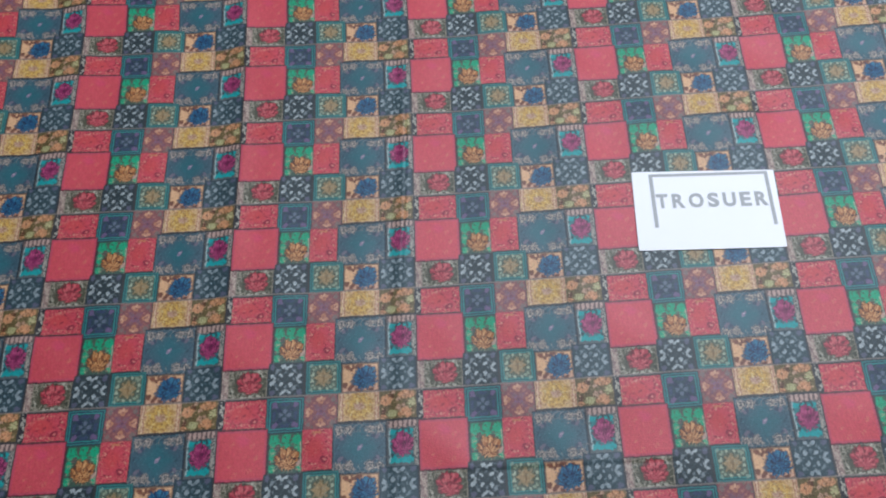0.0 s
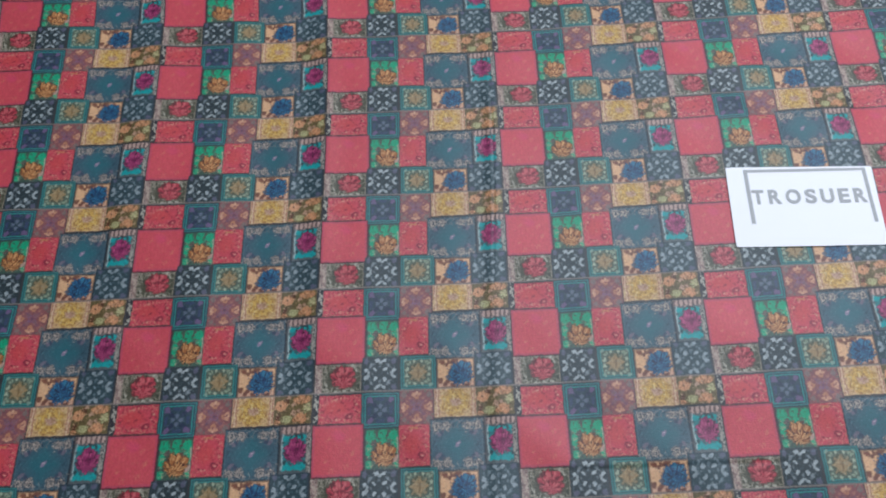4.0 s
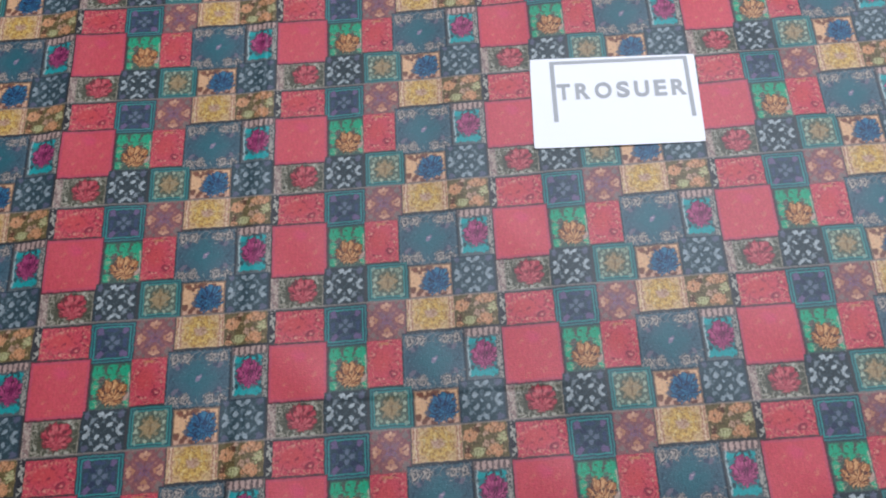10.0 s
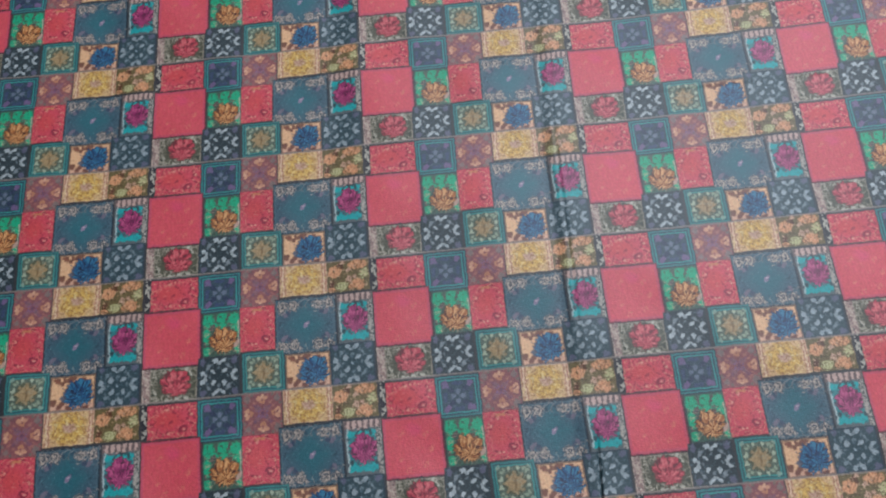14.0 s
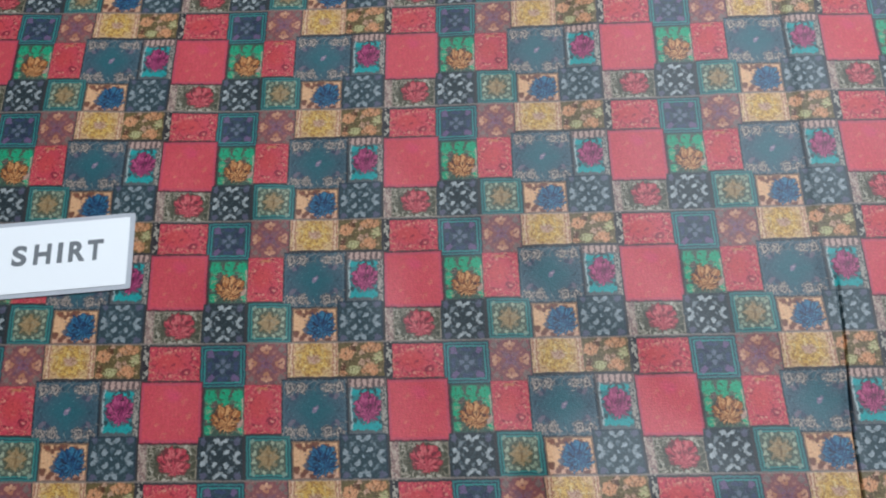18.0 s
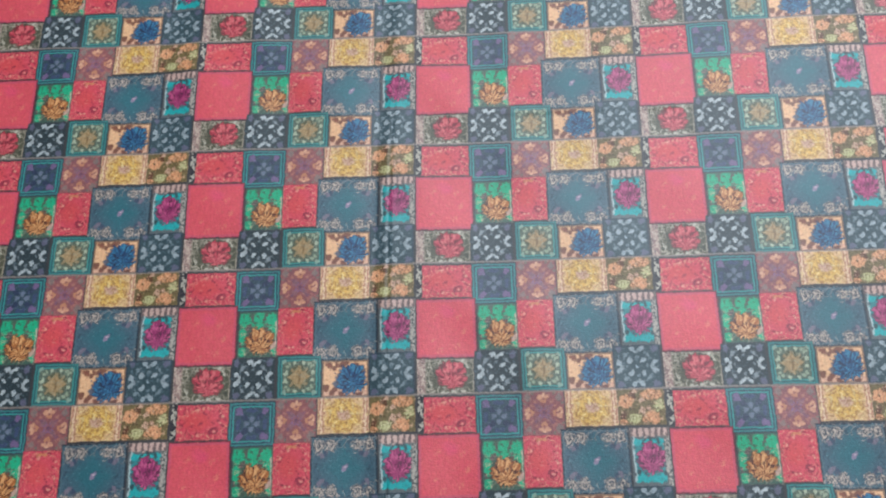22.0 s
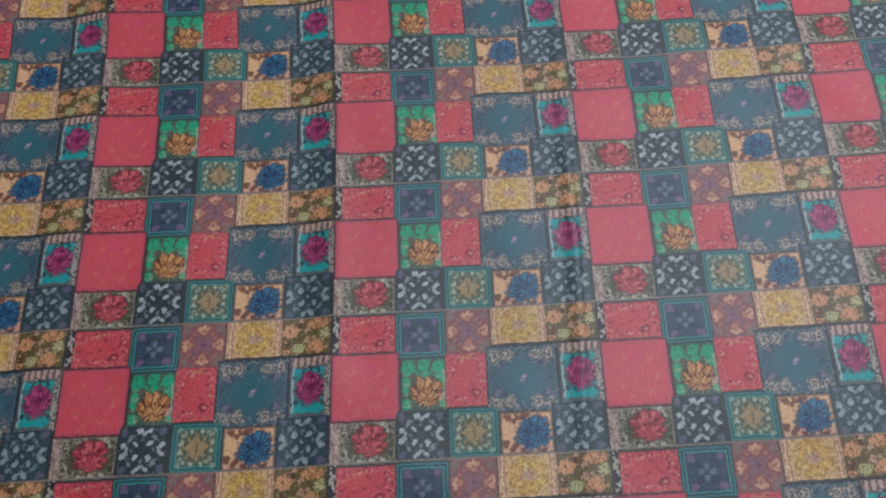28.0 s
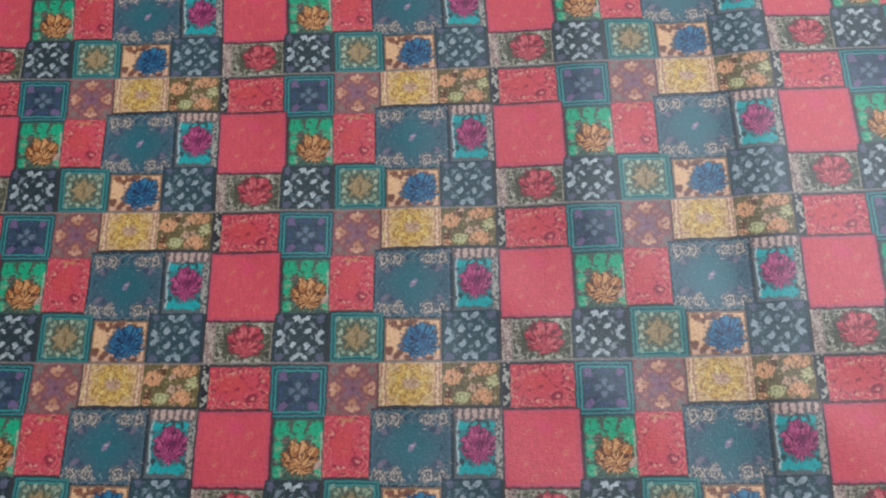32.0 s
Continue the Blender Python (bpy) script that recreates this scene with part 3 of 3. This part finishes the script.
def box(bm, x0, y0, z0, x1, y1, z1):
    """A box between two corners."""
    m = pose((x0 + x1) / 2, (y0 + y1) / 2, (z0 + z1) / 2) @ Matrix.Diagonal((x1 - x0, y1 - y0, z1 - z0, 1))
    return bmesh.ops.create_cube(bm, size=1.0, matrix=m)


def boxes(*corners):
    bm = bmesh.new()
    for c in corners:
        box(bm, *c)
    return bm


# ---- the room, plain and unseen, that closes the place round the cloth ----
X0, X1, Y0, Y1, TOP = -3.2, 2.1, -2.8, 2.9, 2.6
tagged(part("floor", boxes((X0 - 0.2, Y0 - 0.2, -0.1, X1 + 0.2, Y1 + 0.2, -0.012)), FLOOR), "grey stone floor under the spread cloth", "floor", kind="structure")
# The ceiling is open where the added lamp sits; this opening is invented.
WX0, WX1, WY0, WY1 = -0.22, 2.02, 0.18, 1.82
tagged(part("ceiling", boxes(
    (X0 - 0.2, Y0 - 0.2, TOP, WX0, Y1 + 0.2, TOP + 0.1), (WX1, Y0 - 0.2, TOP, X1 + 0.2, Y1 + 0.2, TOP + 0.1),
    (WX0, Y0 - 0.2, TOP, WX1, WY0, TOP + 0.1), (WX0, WY1, TOP, WX1, Y1 + 0.2, TOP + 0.1)), PLASTER), "plain painted plaster ceiling, unseen, with an opening for the added lamp", "ceiling", kind="structure")
tagged(part("wall_north", boxes((X0 - 0.2, Y1, -0.012, X1 + 0.2, Y1 + 0.2, TOP)), PLASTER), "plain painted plaster wall", "wall", kind="structure")
tagged(part("wall_south", boxes((X0 - 0.2, Y0 - 0.2, -0.012, X1 + 0.2, Y0, TOP)), PLASTER), "plain painted plaster wall", "wall", kind="structure")
tagged(part("wall_west", boxes((X0 - 0.2, Y0, -0.012, X0, Y1, TOP)), PLASTER), "plain painted plaster wall", "wall", kind="structure")
tagged(part("wall_east", boxes((X1, Y0, -0.012, X1 + 0.2, Y1, TOP)), PLASTER), "plain painted plaster wall", "wall", kind="structure")
# Invented roof window, never in view: only a frame round the added lamp.
window = tagged(new("invented_roof_opening"), "invented roof opening in a white wooden frame, unseen, round the added lamp", "window", kind="structure")
part("invented_opening_frame", boxes(
    (WX0, WY0, TOP + 0.1, WX0 + 0.05, WY1, TOP + 0.16), (WX1 - 0.05, WY0, TOP + 0.1, WX1, WY1, TOP + 0.16),
    (WX0 + 0.05, WY0, TOP + 0.1, WX1 - 0.05, WY0 + 0.05, TOP + 0.16), (WX0 + 0.05, WY1 - 0.05, TOP + 0.1, WX1 - 0.05, WY1, TOP + 0.16)), FRAME, window)

# ---- the printed cloth ----
REPEAT, DROP = 0.16, 0.088
BENDS = (
    (2.31, 0.42, -0.95),
    (8.89, -1.76, 3.81),
    (-0.12, -1.26, 0.03),
    (-3.88, 0.08, -2.01),
    (-1.83, 1.03, 0.00),
    (-1.31, 3.90, 12.53),
    (3.58, 1.47, 3.09),
    (6.25, -2.21, -1.48),
    (9.60, -1.07, 0.00),
    (8.91, -1.34, 14.57),
    (-1.90, 6.46, -0.47),
    (-4.45, -1.19, 0.00),
    (12.78, -3.65, 0.69),
    (0.11, 2.59, 0.00),
    (2.01, 0.99, 0.00),
)


def smooth(a, b, v):
    k = np.clip((v - a) / (b - a), 0, 1)
    return k * k * (3 - 2 * k)


def bump(v, centre, width):
    return np.exp(-(((v - centre) / width) ** 2))


def fitted(values, marks):
    """The values with the marks among them, and none so close to a mark that a sliver is left."""
    far = np.abs(values[:, None] - marks[None]).min(1) > 0.0004
    return np.sort(np.concatenate([values[far], marks[(marks > values[0]) & (marks < values[-1])]]))


def cloth():
    """The sheet: laid flat but not quite straight, with pressed creases, soft waves and one open pleat."""
    s = np.arange(-1.42, 0.62, 0.004)
    t = np.arange(-1.02, 0.72, 0.006)
    # closer rows of points where the pressed creases and the pleat run
    s = np.unique(np.concatenate([s, np.arange(-0.225, -0.155, 0.0008), np.arange(-0.41, -0.30, 0.002)]).round(5))
    s = fitted(s, np.arange(-8, 4) * REPEAT)
    t = np.unique(np.concatenate([t, np.arange(-0.235, -0.205, 0.0015)]).round(5))
    t = fitted(t, (np.arange(-10, 9) - 0.717) * DROP)
    S, T = np.meshgrid(s, t)
    i, j = np.clip(S / REPEAT, -6.0, 2.2) / 4, np.clip(T / DROP, -7.4, 3.4) / 4
    terms = [i**a * j**b for a in range(5) for b in range(5 - a)]
    dx, dy, dz = (sum(c[k] * term for c, term in zip(BENDS, terms)) / 1000 for k in range(3))
    v = T / DROP
    # pressed lengthwise crease
    line = REPEAT * (-1.062 + 0.016 * v) + 0.0008 * np.sin(T * 31.0)
    press = 0.55 + 0.45 * np.sin(T * 17.0 + 0.6)
    dz = dz + (0.0010 + 0.0012 * press) * smooth(line - 0.011, line + 0.0015, S) * np.exp(-np.clip(S - line, 0, 1) / 0.03)
    dz = dz - 0.0006 * press * bump(S, line, 0.0016)
    # soft wave beside it
    wave = -0.3225 + 0.003 * np.sin(T * 7.0 + 1.0)
    dz = dz + 0.0052 * smooth(wave - 0.024, wave + 0.003, S) * np.exp(-np.clip(S - wave, 0, 1) / 0.07) * smooth(-0.52, 0.02, T)
    # two fainter waves farther off
    for at, high, wide in ((-0.487, 0.0038, 0.030), (-0.592, 0.0024, 0.036)):
        fold = at + 0.004 * np.sin(T * 5.0 + at * 40)
        dz = dz + high * smooth(fold - wide, fold + 0.004, S) * np.exp(-np.clip(S - fold, 0, 1) / 0.06) * smooth(-0.35, 0.10, T)
    # pressed crosswise crease
    across = -0.2195 - 0.012 * (S + 0.05)
    reach = smooth(-0.16, -0.10, S) * smooth(0.09, 0.0, S)
    dz = dz + 0.4 * (0.0011 * smooth(across - 0.0015, across + 0.004, T) * np.exp(-np.clip(T - across, 0, 1) / 0.02) - 0.0007 * bump(T, across, 0.0014)) * reach
    # the pleat that opens towards the near edge
    k = np.clip(-4.3 - v, 0, 4)
    open_by = 0.0027 * smooth(0.85, 1.7, k) + 0.0012 * np.clip(k - 1.4, 0, 2)
    seat = REPEAT * (-1.077 - 0.044 * k - 0.0035 * k * k) + 0.0006 * np.sin(T * 60.0)
    side = np.clip((S - seat) / np.maximum(open_by, 1e-5), -0.5, 0.5)
    dx = dx - open_by * side * np.exp(-np.abs(S - seat) / 0.06)
    deep = np.clip(open_by / 0.003, 0, 1)
    dz = dz - 0.009 * deep * np.exp(-(((S - seat) / np.maximum(open_by * 0.36, 0.0010)) ** 2))
    dz = dz + 0.0016 * deep * np.exp(-np.abs(S - seat) / 0.02)
    # small tent near the same edge
    crest = -0.377 - 0.10 * np.clip(-0.585 - T, -0.05, 0.2)
    dz = dz + 0.0095 * smooth(crest - 0.028, crest + 0.001, S) * np.exp(-np.clip(S - crest, 0, 1) / 0.13) * smooth(-0.545, -0.61, T)
    # slack of the cloth, pressed flat where the cards lie
    calm = 1.0
    for cx, cy in ((0.101, -0.009), (-0.709, -0.440)):
        calm = calm - 0.97 * np.exp(-((((S - cx) / 0.085) ** 2 + ((T - cy) / 0.055) ** 2) ** 2))
    for k, (fx, fy, ph, h) in enumerate(((13, 5, 0.3, 0.9), (7, 11, 1.7, 0.8), (23, 9, 2.2, 0.45), (31, 17, 0.9, 0.25), (5, 29, 4.0, 0.3), (83, 31, 1.1, 0.34), (47, 101, 2.9, 0.30), (151, 67, 0.2, 0.16), (71, 19, 5.1, 0.30))):
        dz = dz + calm * 1.3 * h / 1000 * np.sin(S * fx + T * fy + ph) * np.cos(T * fx * 0.4 - S * fy * 0.3 + k)
    dz = np.maximum(dz, -0.011)
    points = np.stack([S + dx, T + dy, dz], -1).reshape(-1, 3)
    rows, cols = S.shape
    index = np.arange(rows * cols).reshape(rows, cols)
    quads = np.stack([index[:-1, :-1], index[:-1, 1:], index[1:, 1:], index[1:, :-1]], -1).reshape(-1, 4)
    mesh = bpy.data.meshes.new("printed_cloth")
    mesh.from_pydata(points.tolist(), [], quads.tolist())
    spread = np.stack([S / REPEAT, T / DROP + 0.717], -1).reshape(-1, 2)[quads]
    within = spread - np.floor(spread.mean(1, keepdims=True))
    for name, uv in (("print", within), ("spread", spread)):
        mesh.uv_layers.new(name=name).data.foreach_set("uv", uv.astype(np.float32).ravel())
    mesh.polygons.foreach_set("use_smooth", np.ones(len(quads), bool))
    mesh.materials.append(COTTON)
    ob = new("printed_cloth", mesh)
    tagged(ob, "creased cotton cloth printed with red, teal and yellow floral patchwork squares", "fabric")
    return points


POINTS = cloth()


def resting(x, y, turn, width, height):
    """The pose of a stiff card that lies on the cloth's highest points there."""
    c, s = math.cos(radians(turn)), math.sin(radians(turn))
    px, py = (POINTS[:, 0] - x) * c + (POINTS[:, 1] - y) * s, (POINTS[:, 1] - y) * c - (POINTS[:, 0] - x) * s
    near = (np.abs(px) < width / 2) & (np.abs(py) < height / 2)
    px, py, z = px[near], py[near], POINTS[near, 2]
    a, b, d = np.linalg.lstsq(np.stack([px, py, np.ones(len(px))], 1), z, rcond=None)[0]
    d += (z - (a * px + b * py + d)).max()
    flat = pose(x, y, float(d) + 0.0002, 0, 0, turn)
    return flat @ pose(0, 0, 0, math.degrees(math.atan(b)), -math.degrees(math.atan(a)), 0)


# ---- the two name cards ----
def lettering(text, size, depth):
    """Raised bold letters as a mesh, on the plane z = 0, from the left end of the baseline."""
    curve = bpy.data.curves.new("letters", "FONT")
    curve.body, curve.size, curve.extrude, curve.offset = text, size, depth, size * 0.034
    holder = new("letters", curve)
    mesh = bpy.data.meshes.new_from_object(holder.evaluated_get(bpy.context.evaluated_depsgraph_get()))
    bpy.data.objects.remove(holder)
    return mesh


def sheet_card(width, height, thick, corner, lift, curl, lean=0.0, skew=0.0, rise=0.0):
    """A thin card with softly rounded corners, whose edges lift a little."""
    bm = bmesh.new()
    nx, ny = 26, 16
    rows = []
    for k in range(ny + 1):
        row = []
        for n in range(nx + 1):
            px, py = (n / nx - 0.5) * width, (k / ny - 0.5) * height
            ox, oy = max(0, abs(px) - width / 2 + corner), max(0, abs(py) - height / 2 + corner)
            if ox and oy and math.hypot(ox, oy) > corner:
                f = corner / math.hypot(ox, oy)
                px, py = math.copysign(width / 2 - corner + ox * f, px), math.copysign(height / 2 - corner + oy * f, py)
            px, py = px + lean * 2 * py / height, py + (rise + skew * 2 * px / width) * max(0, 2 * py / height)
            row.append(bm.verts.new((px, py, lift + curl * ((2 * px / width) ** 2 + 0.6 * (2 * py / height) ** 2))))
        rows.append(row)
    faces = [bm.faces.new((rows[k][n], rows[k][n + 1], rows[k + 1][n + 1], rows[k + 1][n])) for k in range(ny) for n in range(nx)]
    made = bmesh.ops.extrude_face_region(bm, geom=faces)
    bmesh.ops.translate(bm, vec=(0, 0, -thick), verts=[v for v in made["geom"] if isinstance(v, bmesh.types.BMVert)])
    bmesh.ops.recalc_face_normals(bm, faces=bm.faces[:])
    return bm


def letters_on(thing, text, x0, x1, base, cap, z, paint, shifts):
    """The word as one part for each letter, fitted between x0 and x1, with capitals of that height."""
    widths = {"T": 0.64, "R": 0.68, "O": 0.80, "S": 0.60, "U": 0.70, "E": 0.58, "H": 0.70, "I": 0.20}
    gap = 0.24
    total = sum(widths[c] for c in text) + gap * (len(text) - 1)
    unit, at = (x1 - x0) / total, x0
    for c, shift in zip(text, shifts):
        mesh = lettering(c, cap / 0.70, 0.00012)
        xs = [v.co.x for v in mesh.vertices]
        ys = [v.co.y for v in mesh.vertices]
        wide, tall = max(xs) - min(xs), max(ys) - min(ys)
        low_x, low_y = min(xs), min(ys)
        for v in mesh.vertices:
            v.co.x = (v.co.x - low_x) / wide * widths[c] * unit
            v.co.y = (v.co.y - low_y) / tall * cap
        mesh.materials.append(paint)
        ob = new("letter", mesh)
        ob.parent, ob.location = thing, (at + shift, base, z)
        at += (widths[c] + gap) * unit


trouser = tagged(new("name_card"), "white paper card with grey word TROSUER under a bracket", "card")
trouser.matrix_world = resting(0.1010, -0.0088, -2.4, 0.1262, 0.0748)
part("paper", sheet_card(0.1262, 0.0745, 0.0004, 0.0010, 0.0005, 0.0002, 0.0008, -0.0008, 0.0016), PAPER, trouser)
INK_Z = 0.00075
part("bracket", boxes(
    (-0.0474, 0.0340, INK_Z, 0.0580, 0.0367, INK_Z + 0.0001), (-0.0474, -0.0158, INK_Z, -0.0441, 0.0340, INK_Z + 0.0001)), GREY_INK, trouser, "thin grey printed bracket")
leg = boxes((0.0549, -0.0158, INK_Z, 0.0580, 0.0340, INK_Z + 0.0001))
for v in leg.verts:
    v.co.x += 0.0004 if v.co.y < 0 else 0.0
part("bracket_leg", leg, GREY_INK, trouser, "thin grey printed line")
letters_on(trouser, "TROSUER", -0.0434, 0.0540, 0.0028, 0.0138, INK_Z, GREY_INK, (0.0,) * 7)

shirt = tagged(new("name_card"), "laminated white card with grey word SHIRT", "card")
shirt.matrix_world = resting(-0.7068, -0.4417, 4.6, 0.113, 0.056)
part("laminate", sheet_card(0.1130, 0.0562, 0.0005, 0.0012, 0.0006, 0.0002), FILM, shirt, "clear plastic film with a grey border")
part("paper", sheet_card(0.1062, 0.0498, 0.0004, 0.0006, 0.0011, 0.0002), CARD_PAPER, shirt)
letters_on(shirt, "SHIRT", -0.0285, 0.0356, -0.0052, 0.0150, 0.00135, DARK_INK, (0.0012, 0.0021, 0.0026, 0.0029, 0.0002))
